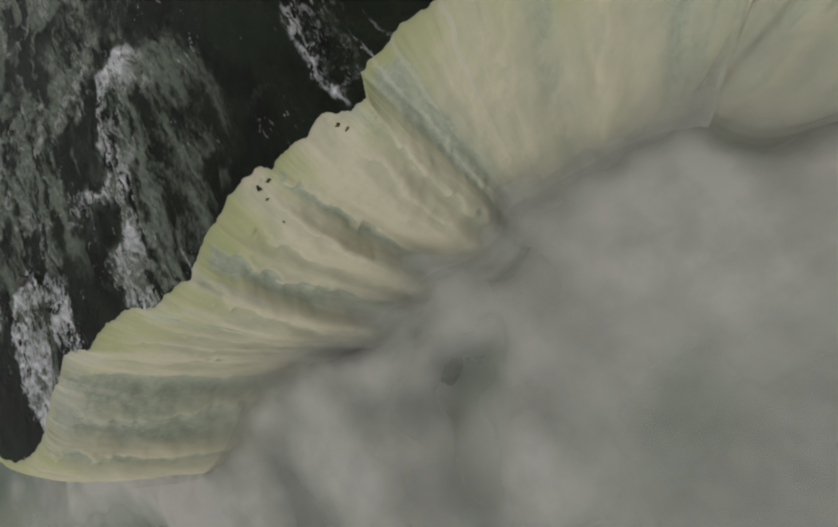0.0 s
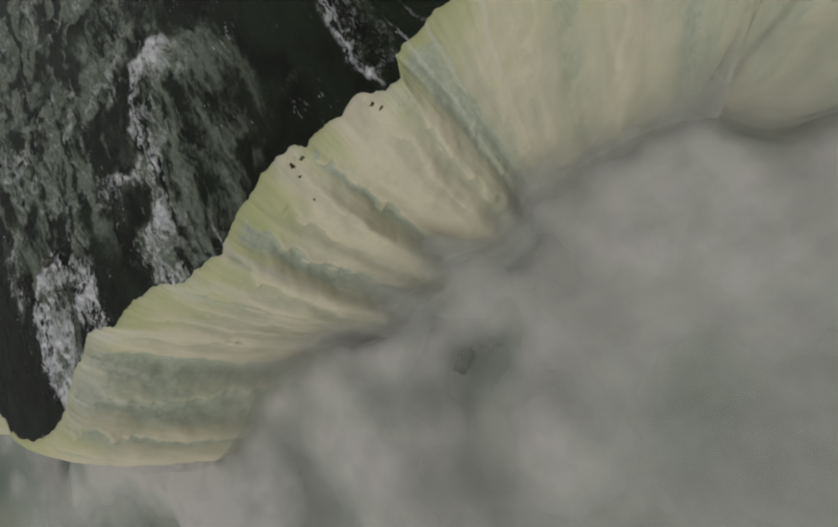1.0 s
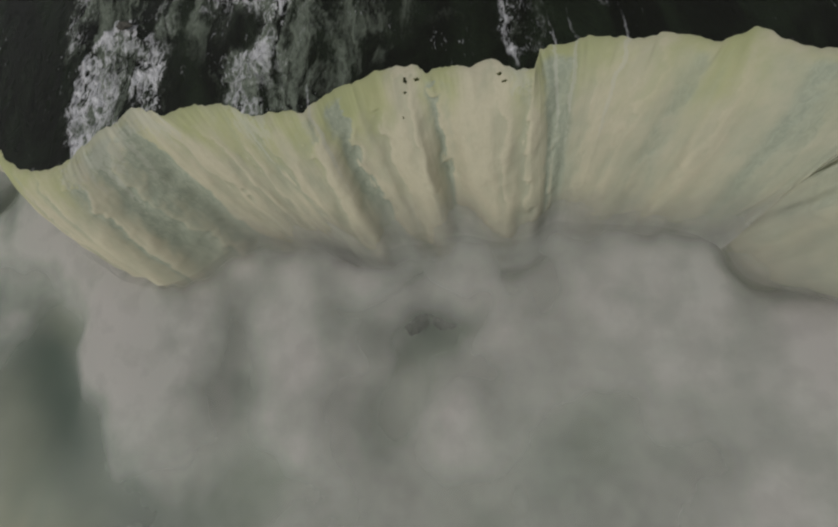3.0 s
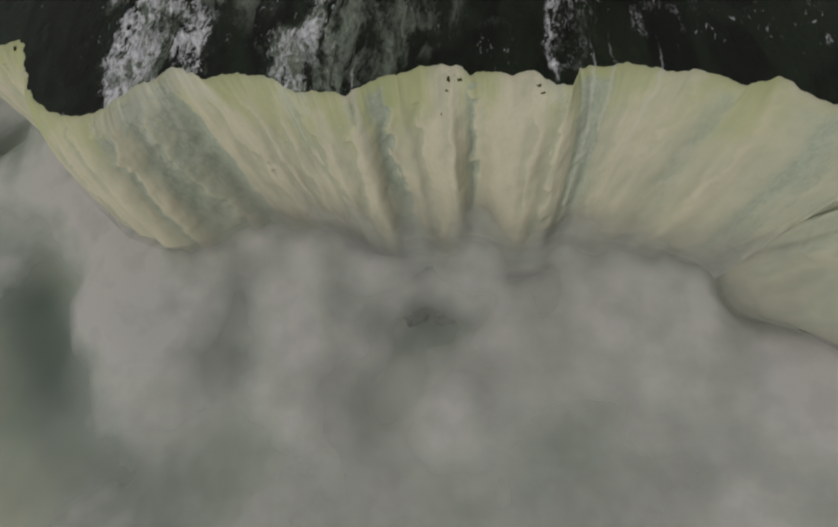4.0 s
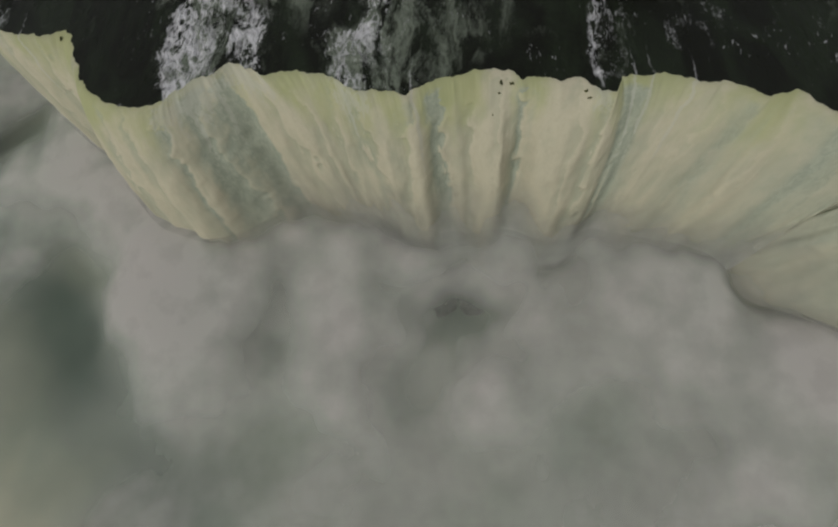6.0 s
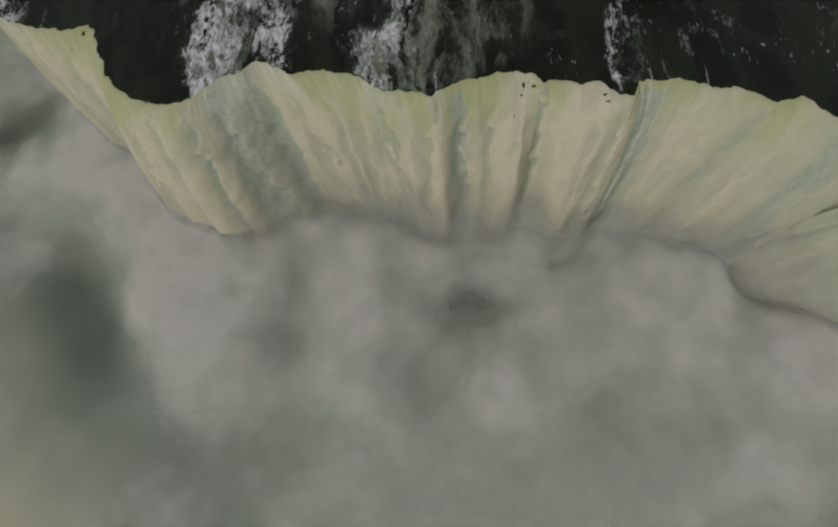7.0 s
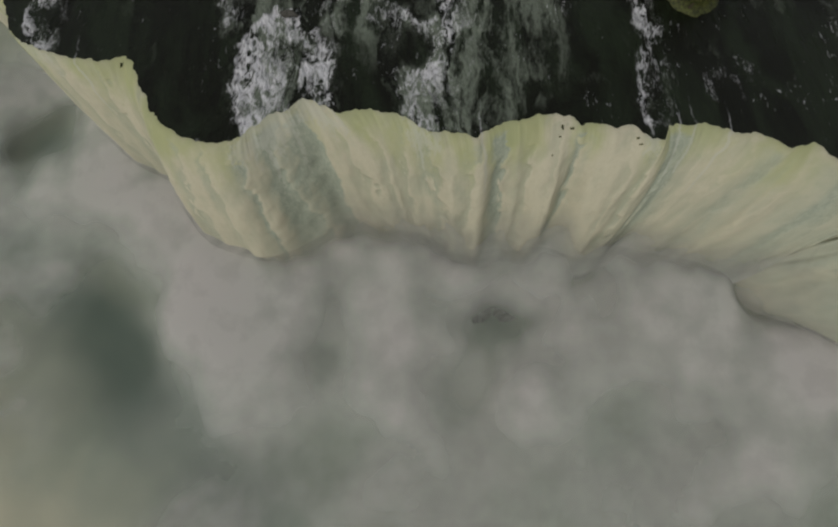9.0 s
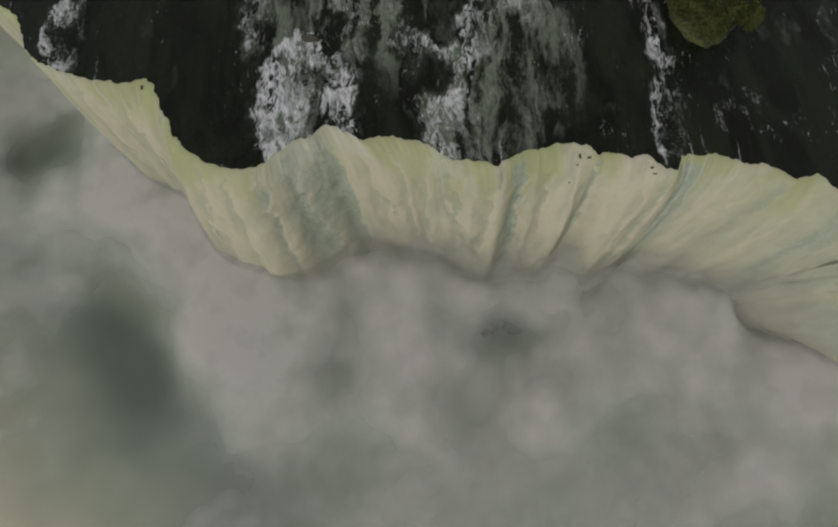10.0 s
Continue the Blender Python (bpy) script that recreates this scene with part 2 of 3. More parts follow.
# the way upstream: north for the most part, turning east along the eastern arm
bend = ramp(S, np.interp(57, line[:, 0], S), np.interp(57, line[:, 0], S) + 34)
angle = np.radians(90 - 75 * bend)
UP = np.stack([np.cos(angle), np.sin(angle)], 1)

# ---- river above the falls ----
RAPIDS = [  # outline, the count of its first corners that form the breaking crest, foam, churned pale water, how far it trails
    ([(-64.5, 58), (-67, 66), (-66.5, 76), (-64.5, 85), (-60, 93), (-54, 92), (-50, 83), (-48.5, 72), (-48, 64), (-54, 61)], 9, 1.15, 0.95, 45),
    ([(-70, 82), (-72, 100), (-66, 109), (-58, 97), (-57, 84)], 3, 0.5, 0.95, 14),
    ([(-31, 56), (-34, 66), (-28, 72), (-25, 82), (-23, 94), (-17, 104), (-9, 103), (-2, 97), (4, 92), (7, 82), (4, 70), (0, 64), (-8, 60), (-18, 53)], 7, 1.0, 1.35, 18),
    ([(20, 53), (19, 63), (21, 73), (19, 83), (16, 100), (24, 92), (27, 82), (28, 68), (27, 55)], 5, 0.8, 0.45, 16),
    ([(-114, 80), (-116, 92), (-113, 104), (-108, 100), (-107, 81)], 3, 0.9, 0.5, 9),
    ([(-49, 76), (-50, 90), (-45, 97), (-39, 92), (-37, 80), (-43, 68)], 4, 0.45, 0.6, 9),
    ([(-39, 88), (-32, 90), (-25, 86), (-21, 78), (-26, 70), (-29, 76)], 4, 0.85, 0.7, 8),
    ([(33, 61), (34, 66), (42, 72), (53, 73), (52, 59), (40, 58)], 3, 0.34, 0.1, 30),
    ([(63, 74), (65, 104), (76, 104), (68, 74)], 2, 0.3, 0.4, 6)]


def from_crest(x, y, corners):
    near = np.full(x.shape, 1e9)
    for (ax, ay), (bx, by) in zip(corners[:-1], corners[1:]):
        ux, uy = bx - ax, by - ay
        t = np.clip(((x - ax) * ux + (y - ay) * uy) / (ux * ux + uy * uy), 0, 1)
        near = np.minimum(near, np.hypot(x - ax - t * ux, y - ay - t * uy))
    return near


w = np.r_[np.arange(0, 12, 0.3), np.arange(12, 70, 0.4), np.arange(70, 150, 0.8), 150 * 1.12 ** np.arange(0, 21)]
fade = np.exp(-w / 9.0)[:, None]
rx = broad[:, 0] + fade * (lip - broad)[:, 0] + w[:, None] * UP[:, 0]
ry = broad[:, 1] + fade * (lip - broad)[:, 1] + w[:, None] * UP[:, 1]
near_view = (w < 150)[:, None] & (rx > -190) & (rx < 120)
# swirls: the water folds as it runs
f1, f2 = fractal(rx / 9, ry / 15, 5, 40, 0.6) - 0.5, fractal(rx / 8, ry / 13, 5, 50, 0.6) - 0.5
wx, wy = rx + 9 * f1, ry + 16 * f2
foam, churn = np.zeros(rx.shape), np.zeros(rx.shape)
for corners, crest, f, c, trail in RAPIDS:
    m = inside(wx, wy, corners, 1.6)
    away = from_crest(wx, wy, corners[:crest])
    foam = np.maximum(foam, m * f * (0.8 * np.exp(-away / 2.2) + 0.65 * np.exp(-away / (0.6 * trail))))
    churn = np.maximum(churn, inside(wx, wy, corners, 4.0) * c * (0.12 + np.exp(-away / trail)))
# fronts: folded sheets of bubbles, sharp on one side and fading on the other
fold = (5.0 * fractal(wx / 26, wy / 40, 3, 58) + 0.6 * f1) % 1.0
front = fold ** 2 * ramp(1 - fold, 0.0, 0.2)
wild = inside(wx, wy, [(-150, 200), (-40, 200), (8, 112), (-12, 106), (-30, 100), (-36, 84), (-46, 76), (-50, 92), (-75, 104), (-130, 150)], 8.0)
mild = 0.22 + 0.3 * ramp(fractal(rx / 30, ry / 30, 3, 57), 0.4, 0.65)
churn = np.maximum(churn, front * (1.4 * wild + (1 - wild) * mild * ramp(w, 3, 14)[:, None]) + 0.95 * wild * ramp(fractal(wx / 10, wy / 16, 4, 59), 0.35, 0.65))
foam = np.maximum(foam, wild * (0.4 * front + 0.24 * ramp(fractal(wx / 10, wy / 16, 4, 59), 0.42, 0.66)))
curl = 3.0 * fractal(rx / 5, ry / 8, 4, 61)
threads = ridged(wx / 3.2 + curl, wy / 9, 4, 60)
lace = ridged(wx / 1.5 + 1.4 * fractal(rx / 2, ry / 2.5, 3, 63), wy / 2.6 + curl, 3, 64)
c1, c2 = fractal(rx / 4, ry / 6, 4, 62, 0.6) - 0.5, fractal(rx / 4, ry / 6, 4, 63, 0.6) - 0.5
vx, vy = rx + 4 * f1 + 6 * c1, ry + 8 * f2 + 9 * c2


def filaments(a, b, seed):
    """Thin branching threads of bubbles."""
    return ramp(1 - np.abs(2 * fractal(a, b, 2, seed, 0.35) - 1), 0.74, 0.99)


drawn = filaments((rx + 3 * f1 + 2 * c1) / 1.0, (ry + 6 * c2) / 7.5, 607)           # threads drawn out by the fall of the rapids
thread = np.maximum(np.maximum(drawn, 0.7 * filaments(vx / 2.6, vy / 8, 601)), np.maximum(filaments(vx / 1.3, vy / 3.0, 602), 0.9 * filaments(vx / 0.75, vy / 1.6, 603)))
clot = fractal(vx / 1.1, vy / 1.9, 4, 604, 0.62)           # froth breaks up into small clots
broil = fractal(vx / 3.5, vy / 6.0, 4, 605, 0.55)
foam = foam * np.clip(0.02 + 0.78 * thread + 1.2 * (clot - 0.5) + 1.8 * (broil - 0.5), 0.0, 1.3)
smear = fractal(wx / 1.8, wy / 15, 4, 606, 0.6)            # bubbles drawn out downstream
churn = churn * np.clip(0.40 + 2.4 * (smear - 0.5) + 1.6 * (broil - 0.5) + 0.25 * threads + 0.15 * lace + 0.25 * thread, 0.05, 1.3)
stray = ramp(ridged(wx / 5 + curl, wy / 16, 4, 66), 0.60, 0.85) * ramp(fractal(rx / 18, ry / 25, 3, 67), 0.42, 0.62)
foam = np.maximum(foam, 0.5 * stray * (0.3 + 0.7 * thread))
THREADS = [-104, -62, -58, -30.5, -16, 25.5, 29, 36.5]          # x at the brink
for bx in THREADS:
    off = S - np.interp(bx, line[:, 0], S) + 1.6 * (fractal(w[:, None] / 4 + bx, S * 0, 3, 68) - 0.5)
    foam = np.maximum(foam, 0.8 * np.exp(-(off / 0.25) ** 2) * np.exp(-w / 6.0)[:, None] * (0.35 + 0.65 * thread))
swell = 0.45 * (fractal(rx / 3.5, ry / 6, 5, 70, 0.6) - 0.5) + (0.10 + 1.7 * np.maximum(foam, 0.6 * churn)) * (fractal(rx / 2.2 + curl, ry / 3.4, 5, 80, 0.6) - 0.5 + 0.5 * (lace - 0.4))
lift = ramp(w, 0, 60)[:, None] * 1.6 + ramp(w, 40, 160)[:, None] * 1.5       # the bed falls a little towards the brink
rz = lift + swell * ramp(w, 0.0, 4.0)[:, None]
river = tagged(sheet("river", rx, ry, rz, RIVER, {"foam": foam, "churn": churn}),
               "dark green river with lacy white rapids above the brink", "river", kind="structure")

# ---- the falling sheet ----
STRANDS = [  # x of the brink, width to either hand, thrown out, thinness, whiteness
    (-78, 4, 4, 0.5, 0.0, 0.5), (-70, 3, 5, 2.6, -0.5, 0.3), (-65, 0.6, 2.5, 1.2, -0.5, 0.1), (-62, 8, 8, 0.8, 1.3, 0.0), (-55.6, 2.6, 1.2, -0.8, 0.8, 0.0), (-53, 0.5, 12, 2.6, -0.9, 0.3), (-40, 5, 7, 1.2, 0.0, 0.0), (-31, 2, 1.5, -1.2, 0.1, 0.0),
    (-25, 1.5, 5, 1.8, -0.3, 0.1), (-17.5, 1, 2, 1.2, 0.2, 0.6), (-12.5, 2.4, 3, -1.6, 0.9, 0.0), (-8, 1, 3, 1.4, -0.3, 0.1),
    (0.8, 4.4, 2.2, 4.4, -0.6, 0.8), (6.4, 2.2, 2.4, -3.2, 0.9, 0.0), (14, 5.0, 4.5, 3.4, -0.6, 0.7), (25, 2.6, 3.5, -0.5, 0.8, 0.0),
    (37, 7, 6, 1.2, -0.2, 0.3), (47, 2, 1.5, -1.2, 0.3, 0.0), (52, 1.2, 4, 2.8, -0.3, 0.3), (61, 2, 3, -1.2, 0.3, 0.0)]
u = np.linspace(0, 1, 150)[:, None]
fall = DROP * u ** 2
flow = S + 2.2 * (fractal(S / 10, u * 1.6 + S * 0, 3, 88) - 0.5) * u * 2         # strands wander a little as they drop
thrown, thin, white = np.zeros((150, len(S))), np.zeros((150, len(S))), np.zeros((150, len(S)))
for bx, west, east, out, tn, wh in STRANDS:
    d = flow - np.interp(bx, line[:, 0], S)
    m = np.exp(-np.abs(d / np.where(d < 0, west, east)) ** 3 / 1.2)
    thrown, thin, white = thrown + out * m, thin + tn * m, white + wh * m
reach = 18.5 * short * (0.92 + 0.16 * fractal(S / 12, S * 0, 3, 90))       # how far each strand is thrown out at the foot
turns = flow / 7.5 + 1.5 * fractal(flow / 9, u * 1.4 + S * 0, 3, 95) + 0.75 * fractal(flow / 2.2, u * 15 + 0.2 * S, 4, 96, 0.58)
veil = 1 - turns % 1.0                       # overlapping sheets, each with a ragged western edge
veil = veil * ramp(1 - veil, 0.0, 0.11)
arm = ramp(S, np.interp(68, line[:, 0], S), np.interp(68, line[:, 0], S) + 8)          # the eastern arm: whiter, in overlapping sheets
calm = 1 - 0.65 * ramp(flow, np.interp(23, line[:, 0], S), np.interp(30, line[:, 0], S))          # the eastern fan is smoother
veil = 0.45 + calm * (veil - 0.45)
strand = ridged(flow / 2.6, u * 3 + S * 0, 3, 97)
clump = fractal(flow / 2.0, u * 18 + 0.25 * S, 4, 99)
lump = fractal(flow / 4.5, u * 8 + 0.12 * S, 4, 98)
rough = ramp(u, 0.03, 0.55)
throw = reach * u + rough * (0.65 * thrown + 1.1 * (veil - 0.45) + 0.03 * (strand - 0.4)) + ramp(u, 0.15, 0.6) * (0.25 * (clump - 0.5) + 0.8 * (lump - 0.5))
throw = throw + 0.7 * np.clip(thin, 0, 1) * (clump - 0.5) * rough          # broken water tumbles in the gaps
throw = throw + arm * rough * (0.3 * (veil - 0.45) + 1.6 * (lump - 0.5) + 2.6 * (fractal(flow / 3.2, u * 2.5 + S * 0, 4, 141, 0.6) - 0.5))
white = white + 1.3 * arm
full = 1 + 4 * u          # the sheet blurs into spray on its way down
throw = np.stack([smooth(row, s_) for row, s_ in zip(throw, full[:, 0])])
blur = ramp(u, 0.0, 0.3)[..., None]
edge3 = lip[None] * (1 - blur) + broad[None] * blur
fx = edge3[..., 0] + OUT[:, 0] * throw
fy = edge3[..., 1] + OUT[:, 1] * throw
fz = -fall + 0.3 * rough * (strand - 0.4)
gl = fractal(flow / 7, u * 1.5 + S * 0, 4, 120)
glassy = (1 - ramp(u, 0.08, 0.75)) * (0.1 + 1.4 * gl) - 0.5 * veil * rough - 0.6 * white
thin = np.clip(thin + 1.5 * calm * (0.32 - veil) + 0.35 * arm + 0.42 * ramp(flow, np.interp(21, line[:, 0], S), np.interp(26, line[:, 0], S)) + 0.5 * (fractal(flow / 5, u * 0.8 + 4 + S * 0, 3, 130) - 0.45), 0, 1) * ramp(u, 0.03, 0.15) * (1 - 0.5 * ramp(u, 0.5, 1.0))
streak = np.clip(0.12 + 0.6 * white + 0.95 * veil + 0.03 * strand + 0.55 * (clump - 0.5) + 0.9 * (lump - 0.5) + 1.8 * arm * (fractal(flow / 2.0, u * 3 + S * 0, 4, 142, 0.6) - 0.55), 0, 1)
carry = 1.2 * np.minimum(smooth(foam[:25].max(0), 6), 0.6) * (1 - ramp(u, 0.1, 0.55)) * (0.5 + strand)
for bx in THREADS:
    off = flow - np.interp(bx, line[:, 0], S) + 1.2 * (fractal(u * 9 + bx, S * 0, 3, 69) - fractal(bx, 0.0, 3, 69))
    carry = np.maximum(carry, 1.1 * np.exp(-(off / (0.3 + 0.7 * u)) ** 2) * (1 - ramp(u, 0.2, 0.7)))
falls = tagged(sheet("waterfall", fx, fy, fz, FALLS, {"glassy": glassy, "thin": thin, "streak": streak, "foam": carry}),
               "curved pale yellow-green waterfall plunging into mist", "waterfall", kind="structure")

# ---- rock wall behind the water ----
h = np.linspace(0, 1, 24)[:, None]
back = 3.0 + 1.5 * (fractal(S / 8, h * 6, 4, 140) - 0.5)
cliff = tagged(sheet("cliff", (mean[::10, 0] - OUT[::10, 0] * back[:, ::10]), (mean[::10, 1] - OUT[::10, 1] * back[:, ::10]),
                     np.broadcast_to(-2.5 - (DROP + 4) * h, back[:, ::10].shape), CLIFF_ROCK), "grey layered rock wall behind the falling water", "cliff", kind="structure")

# ---- plunge pool ----
g = np.r_[-1500, -900, -500, -300, np.arange(-220, 200, 2.0), 240, 320, 500, 900, 1500]
px, py = np.meshgrid(g, g)
pz = POOL_Z + 0.5 * (fractal(px / 6, py / 6, 3, 150) - 0.5)
bank = 0.72 * px + 0.69 * py + 22 * (fractal(px / 24, py / 24, 3, 153) - 0.5)          # across the current below the western arm
silt = 0.85 * (1 - ramp(bank, -128, -99))
deep = np.exp(-((bank + 76) / 17) ** 2) * (1 - ramp(px, -70, -40))
deep = np.maximum(deep, np.exp(-((px + 152) / 15) ** 2 - ((py - 88) / 13) ** 2))
deep = np.maximum(deep, 0.85 * np.exp(-((px + 9) / 16) ** 2 - ((py - 22) / 14) ** 2))          # dark water among the fallen rocks
froth = ramp(fractal(px / 25, py / 25, 4, 152), 0.35, 0.7) * ramp(px, -110, -60) * 0.7
pool = tagged(sheet("plunge_pool", px, py, pz, POOL, {"silt": silt, "froth": froth, "deep": deep}), "murky grey-green plunge pool below the falls", "water", kind="structure")

# ---- mist: billowing veils over the pool ----
mist = tagged(new("mist"), "thick grey billowing spray mist over the plunge pool", "mist", kind="stuff")
gx, gy = np.meshgrid(np.arange(-200, 150, 1.1), np.arange(-90, 130, 1.1))
PUFFS = [  # x, y, radius east-west, radius north-south, strength (below nought: a clearing)
    (-84, 26, 17, 20, 1.0), (-78, 6, 13, 12, 0.7), (-62, 30, 12, 14, 0.5), (-128, 68, 18, 14, 0.8), (-108, 52, 14, 12, 0.7), (-152, 88, 14, 11, -1.7),
    (-121, 28, 17, 20, -1.2), (-110, 6, 16, 13, -0.9), (-88, -10, 18, 9, -0.4), (-58, -8, 14, 9, -0.35), (-58, 14, 6, 8, -0.4),
    (-40, 20, 11, 18, 0.7), (-38, -6, 10, 14, 0.4), (-11, 27, 6, 7, -0.45), (-6, 21, 5, 7, -0.45), (-15, 16, 6, 8, -0.5), (3, 24, 5, 4, -0.4), (-20, 25, 5, 6, -0.35), (-10, 18, 17, 15, -0.3), (14, 25, 4, 7, -0.4), (-14, -6, 12, 10, -0.25), (-15, 4, 12, 10, -0.6),
    (42, 28, 20, 13, 0.9), (38, 10, 16, 10, 0.5), (20, 10, 12, 10, 0.3), (56, 6, 20, 12, 0.6), (62, -16, 26, 14, 0.9), (10, -22, 30, 14, 0.4), (66, 28, 8, 8, -1.2), (76, 6, 14, 11, 1.2)]
hx = gx + 15 * (fractal(gx / 16, gy / 16, 5, 160) - 0.5)
hy = gy + 15 * (fractal(gx / 16, gy / 16, 5, 165) - 0.5)
cover = np.zeros(gx.shape)
for cx, cy, ra, rb, d in PUFFS:
    cover = cover + d * np.exp(-(((hx - cx) / ra) ** 2 + ((hy - cy) / rb) ** 2) ** 1.3)
rim = ramp(gx, -200, -170) * (1 - ramp(gx, 125, 149)) * ramp(gy, -90, -60) * (1 - ramp(gy, 110, 129))
foot = (broad + 18.0 * short[:, None] * OUT)[::20]
hug = np.full(gx.shape, 1e9)
for fx0, fy0 in foot:
    hug = np.minimum(hug, np.hypot(gx - fx0, gy - fy0))
hug = np.exp(-(soften(hug, 3.0) / 10.0) ** 2) * (1 - ramp(gx, 50, 62) * ramp(gy, 12, 22))


def billows(x, y, seed):
    """Heaped round lobes of spray with soft creases between them, 0..1."""
    total, weight, w_ = 0.0, 0.0, 1.0
    for k in range(4):
        n = 2 * grain(x * 2.0 ** k + 7.7 * k, y * 2.0 ** k - 3.9 * k, seed + 13 * k) - 1
        total, weight, w_ = total + w_ * np.sqrt(n * n + 0.09), weight + w_, w_ * 0.52
    return total / weight


low = (1 - ramp(gy + 14 * (fractal(gx / 22, gy / 22, 4, 198) - 0.5), -24, 6)) * (1 - 0.6 * ramp(gx, 0, 55))          # thinner away from the falls
body = 0.45 * fractal(gx / 30, gy / 30, 3, 190) + 0.28 * cover - 0.10 * low + 0.10 * hug
clear = 1 - ramp(0.72 * gx + 0.69 * gy + 16 * (fractal(gx / 20, gy / 20, 4, 199) - 0.5), -98, -60)          # little spray drifts over the current in the south-west
inner = ramp(gx, -78, -62) * (1 - 0.7 * ramp(gx, 46, 58))
pile = 4.0 * cover + 5.0 * hug
for k in range(2):
    sx, sy = gx + 4.0 * k, gy + 2.4 * k           # each veil leans a little with the wind
    qx = sx + 7 * (fractal(sx / 11, sy / 11, 4, 170) - 0.5)
    qy = sy + 7 * (fractal(sx / 11, sy / 11, 4, 180) - 0.5)
    heap = soften(billows(qx / 22, qy / 22, 400), 2.2)
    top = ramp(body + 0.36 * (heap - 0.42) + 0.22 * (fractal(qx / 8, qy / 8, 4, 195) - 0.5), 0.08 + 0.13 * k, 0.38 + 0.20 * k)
    floor = (0.64 - 0.38 * k) * np.clip(1 + 0.38 * (cover - np.sqrt(cover ** 2 + 0.08)), 0.1, 1) * (1 - 0.75 * clear)
    zz = -47 + 8.5 * k + (0.4 + 0.6 * k) * soften(pile, 2.0) + (0.6 + 1.8 * k) * (heap - 0.42)
    col, row = np.clip((foot[:, 0] + 200) / 1.1, 0, gx.shape[1] - 1).astype(int), np.clip((foot[:, 1] + 90) / 1.1, 0, gx.shape[0] - 1).astype(int)
    out = 18.5 * short[::20] * np.sqrt(np.clip(-zz[row, col] / DROP, 0, 1)) + 0.65 * smooth(thrown[-1], 8)[::20]
    meet = np.full(gx.shape, 1e9)          # way from where this veil meets the falling water
    for mx, my in broad[::20] + OUT[::20] * out[:, None]:
        meet = np.minimum(meet, np.hypot(gx - mx, gy - my))
    dense = rim * np.minimum(floor + (0.45 + 0.25 * k) * top, 0.92) * (1 - 0.25 * low) * ramp(meet + 5 * (fractal(gx / 5, gy / 5, 3, 230 + k) - 0.5) * inner, 0.0, 1.5 + 6.5 * inner)
    dense = soften(dense, 1.0)
    sheet("mist_veil", gx, gy, zz, MIST, {"dense": dense, "warm_tint": top}, mist, rim > 0.0)

# spray hanging before the lower part of the falls
d = slice(None, None, 5)
v = np.linspace(0.42, 1.0, 66)[:, None]
east_arm, west_flank = np.interp(62, line[:, 0], S), np.interp(-62, line[:, 0], S)
off = 2.2 + 2.5 * (fractal(S[d] / 14, v * 3, 3, 210) - 0.5)
far = 18.5 * short[d] * v + smooth(thrown[-1], 20)[d] * 0.6 + off
thick = ramp(v + 0.22 * (fractal(S[d] / 7, v * 5, 4, 220) - 0.5) - 0.010 * thrown[-1, d], 0.54, 0.92) * (1 - 0.85 * ramp(v, 0.88, 0.99))
thick = thick * (1 - 0.35 * ramp(S[d], east_arm, east_arm + 10)) * (1 - 0.8 * (1 - ramp(S[d], west_flank, west_flank + 22)))
sheet("spray_veil", broad[d, 0] + OUT[d, 0] * far, broad[d, 1] + OUT[d, 1] * far, np.broadcast_to(-DROP * v ** 2, far.shape), MIST, {"dense": 0.88 * thick, "warm_tint": np.full(far.shape, 0.6)}, mist, thick > 0.02)


# ---- rocks breaking the water at the brink ----
def boulder(x, y, z, size, seed):
    bm = bmesh.new()
    bmesh.ops.create_icosphere(bm, subdivisions=3, radius=1.0)
    for q in bm.verts:
        k = 0.7 + 0.8 * noise.fractal(q.co * 1.3 + Vector((seed * 3.1, 0, 0)), 0.8, 2.0, 4)
        q.co = Vector((q.co.x * size * (1.5 if seed % 3 else 0.7), q.co.y * size * (0.6 if seed % 3 else 1.3), q.co.z * size)) * k
    for f in bm.faces:
        f.smooth = seed % 2 == 0
    ob = part("brink_rock", bm, WET_ROCK)
    ob.location = (x, y, z)
    return tagged(ob, "small dark wet mossy rock breaking the water at the brink", "rock", "rocks along the brink")


def on_falls(x, y):
    i = np.argmin((fx[:60] - x) ** 2 + (fy[:60] - y) ** 2)
    return float(fz[:60].flat[i])


for i, (bx, by, size) in enumerate([(1.2, 56.9, 0.44), (3.2, 56.6, 0.38), (0.8, 55.4, 0.22), (-0.4, 52.6, 0.2), (16.6, 53.7, 0.34), (17.2, 52.4, 0.28), (-93.7, 76.2, 0.38)]):
    boulder(bx, by, on_falls(bx, by) + 0.15, size, i)


def talus_boulder(x, y, z, size, seed):
    bm = bmesh.new()
    bmesh.ops.create_icosphere(bm, subdivisions=3, radius=1.0)
    for q in bm.verts:
        k = 0.7 + 0.6 * noise.fractal(q.co * 0.9 + Vector((0, seed * 2.3, 0)), 0.7, 2.1, 4)
        q.co = Vector((q.co.x * size * 1.3, q.co.y * size, q.co.z * size * 0.8)) * k
    ob = part("talus_boulder", bm, DARK_ROCK)
    ob.location = (x, y, z)
    ob.rotation_euler.z = seed * 1.1
    return tagged(ob, "dark wet boulder in the pool half hidden by mist", "rock", "boulders at the foot of the falls")


for i, (bx, by, size) in enumerate([(-7, 31, 4.5), (-12, 27, 3.6), (-3, 26, 3.2), (-9, 35, 3.0), (2, 32, 2.8), (-17, 33, 2.6)]):
    talus_boulder(bx, by, POOL_Z + 0.3 * size, size, i)


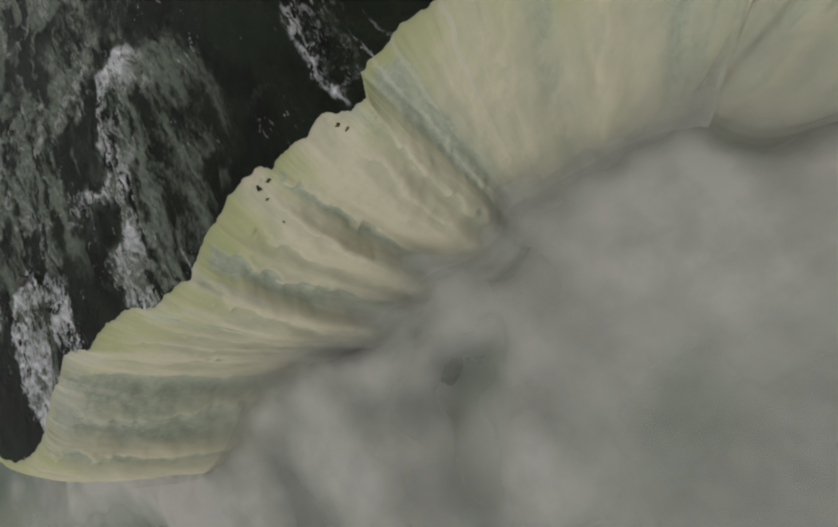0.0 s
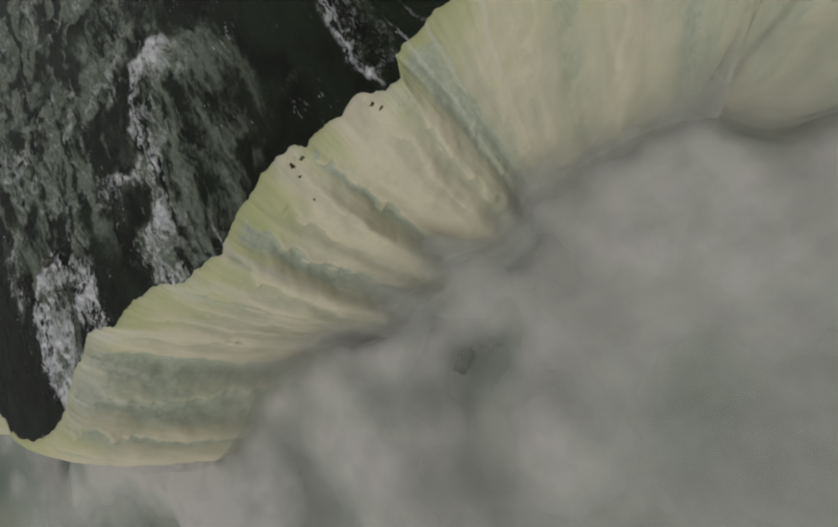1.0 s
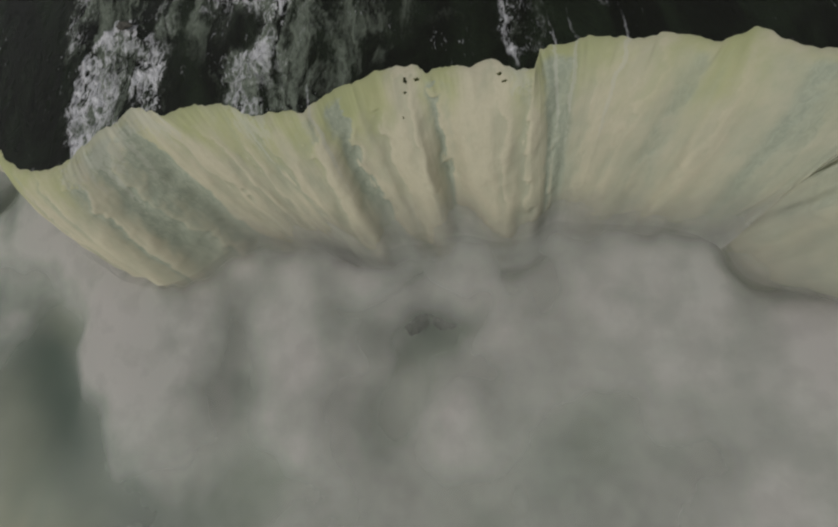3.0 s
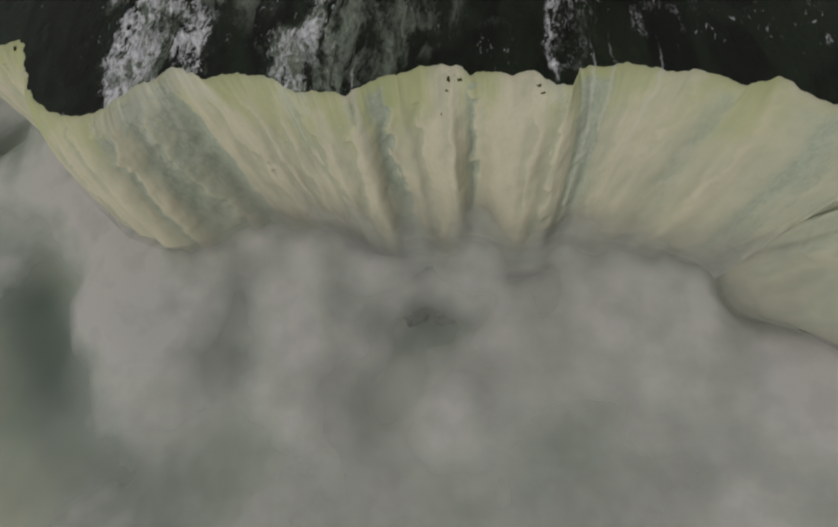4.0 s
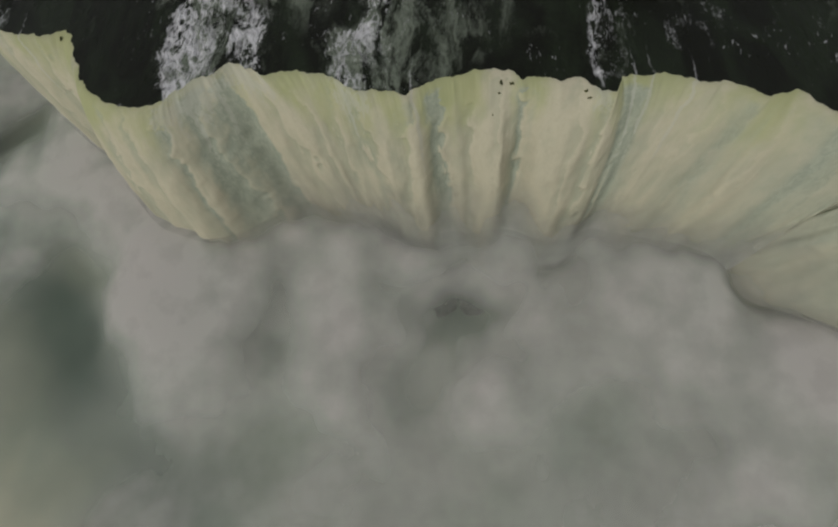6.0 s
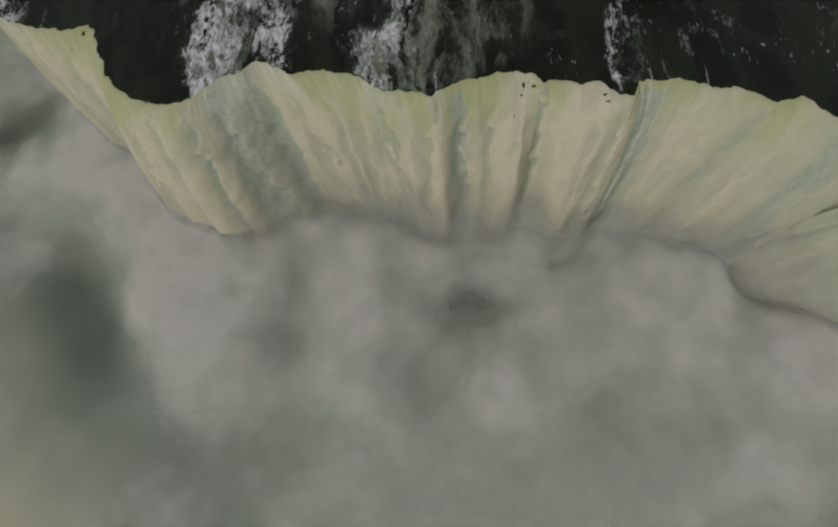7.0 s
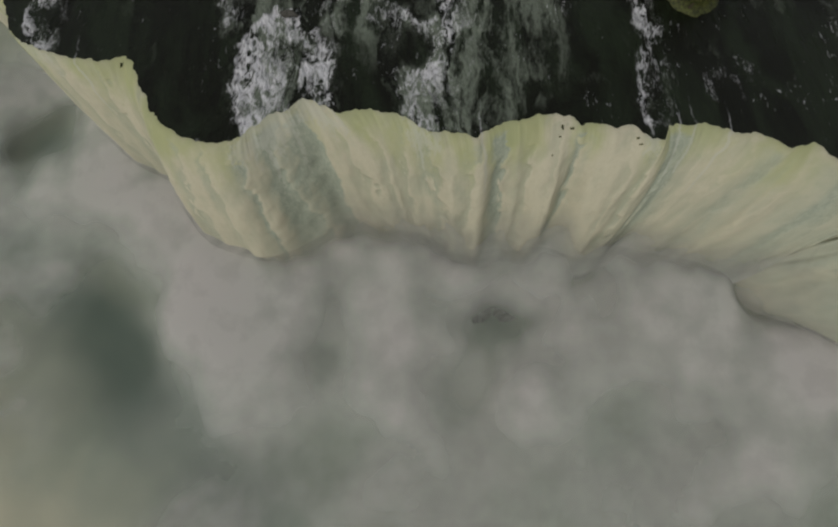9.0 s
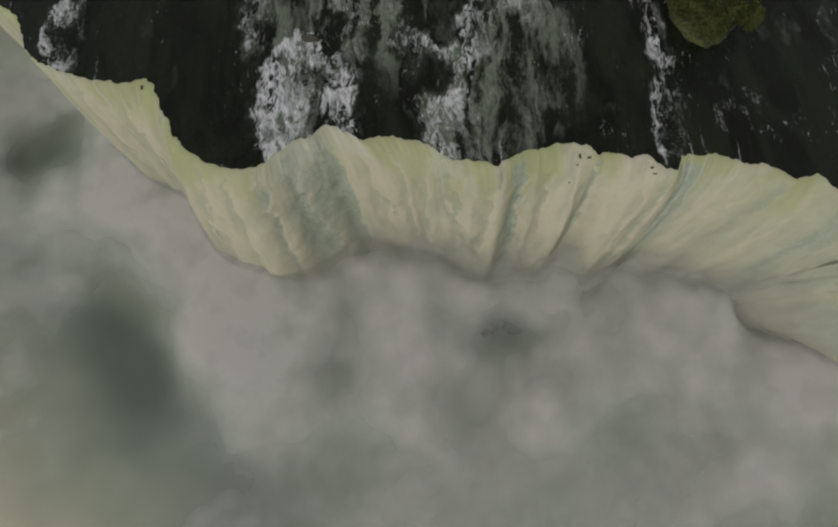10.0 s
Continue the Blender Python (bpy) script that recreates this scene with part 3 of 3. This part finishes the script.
def river_rock(x, y, z, size):
    bm = bmesh.new()
    bmesh.ops.create_icosphere(bm, subdivisions=4, radius=1.0)
    for q in bm.verts:
        k = 0.75 + 0.45 * noise.fractal(q.co * 1.1 + Vector((7.7, 0, 0)), 0.8, 2.0, 5)
        q.co = Vector((q.co.x * size * 1.5, q.co.y * size * 0.8, q.co.z * size * 0.55)) * k
    for f in bm.faces:
        f.smooth = True
    ob = part("river_rock", bm, TAN_ROCK)
    ob.location = (x, y, z)
    return tagged(ob, "wet tan-brown rock parting the white rapids", "rock")


river_rock(-57.2, 86.8, 1.7, 1.4)


# ---- wooded islet in the river ----
def islet(cx, cy, rx_, ry_):
    a = np.linspace(0, 2 * np.pi, 97)
    r = np.linspace(0, 1, 26)[:, None]
    edge = 0.85 + 0.3 * fractal(2 * np.cos(a) + 9, 2 * np.sin(a) + 9, 3, 300)
    ix, iy = cx + rx_ * r * edge * np.cos(a), cy + ry_ * r * edge * np.sin(a)
    iz = 2.0 + 1.6 * (1 - r ** 2) - 2.4 * r ** 6 + 0.5 * (fractal(ix / 2, iy / 2, 4, 301) - 0.5)
    return tagged(sheet("islet", ix, iy, iz, WET_ROCK), "dark mossy rock islet in the river under shrubs", "islet", kind="structure")


def tree(x, y, z, height, spread, seed):
    rnd = random.Random(seed)
    root = tagged(new("tree"), "dense olive-green broadleaf tree on a river islet", "tree", "trees on the islet")
    root.location = (x, y, z)
    bm = bmesh.new()

    def limb(a, b, ra, rb):
        axis = (b - a).to_track_quat("Z", "Y").to_matrix().to_4x4()
        bmesh.ops.create_cone(bm, segments=8, radius1=ra, radius2=rb, depth=(b - a).length, matrix=Matrix.Translation((a + b) / 2) @ axis)

    fork = Vector((0.2, -0.1, height * 0.4))
    limb(Vector((0, 0, -0.4)), fork, 0.28, 0.2)
    tips = []
    for k in range(9):
        ang, rad = 2 * math.pi * k / 9 + rnd.uniform(-0.3, 0.3), spread * rnd.uniform(0.35, 0.8)
        tip = Vector((rad * math.cos(ang), rad * math.sin(ang), height * rnd.uniform(0.62, 0.9)))
        limb(fork, tip, 0.13, 0.04)
        tips.append(tip)
    part("trunk", bm, BARK, root)
    tips += [Vector((rnd.uniform(-1, 1) * spread * 0.5, rnd.uniform(-1, 1) * spread * 0.5, height * rnd.uniform(0.8, 1.0))) for _ in range(9)]
    verts, faces = [], []
    for tip in tips:
        size = spread * rnd.uniform(0.24, 0.42)
        for _ in range(260):
            way = Vector((rnd.gauss(0, 1), rnd.gauss(0, 1), rnd.gauss(0, 0.8))).normalized()
            p = tip + way * size * rnd.uniform(0.55, 1.0) ** 0.5 * rnd.uniform(0.8, 1.15)
            t = Vector((rnd.gauss(0, 1), rnd.gauss(0, 1), rnd.gauss(0, 0.6))).normalized()
            n = t.cross(way + Vector((0, 0, 0.6))).normalized()
            s_ = rnd.uniform(0.16, 0.34)
            i = len(verts)
            verts += [p - t * s_, p - n * s_ * 0.5, p + t * s_, p + n * s_ * 0.5]
            faces.append((i, i + 1, i + 2, i + 3))
    me = bpy.data.meshes.new("crown")
    me.from_pydata(verts, [], faces)
    me.materials.append(LEAF)
    new("crown", me).parent = root


islet(35, 96, 9, 13)
for i, (tx, ty, th, ts) in enumerate([(25.5, 94.5, 5.0, 3.6), (27.5, 90, 4.6, 3.2), (32, 84, 4.6, 3.9), (39.5, 86.5, 5.2, 4.2), (34.5, 93, 7.0, 4.8), (42.5, 94, 6.0, 4.4), (30, 99, 7.0, 4.6), (39, 101, 8.0, 5.0)]):
    tree(tx, ty, 3.0, th, ts, 40 + i)
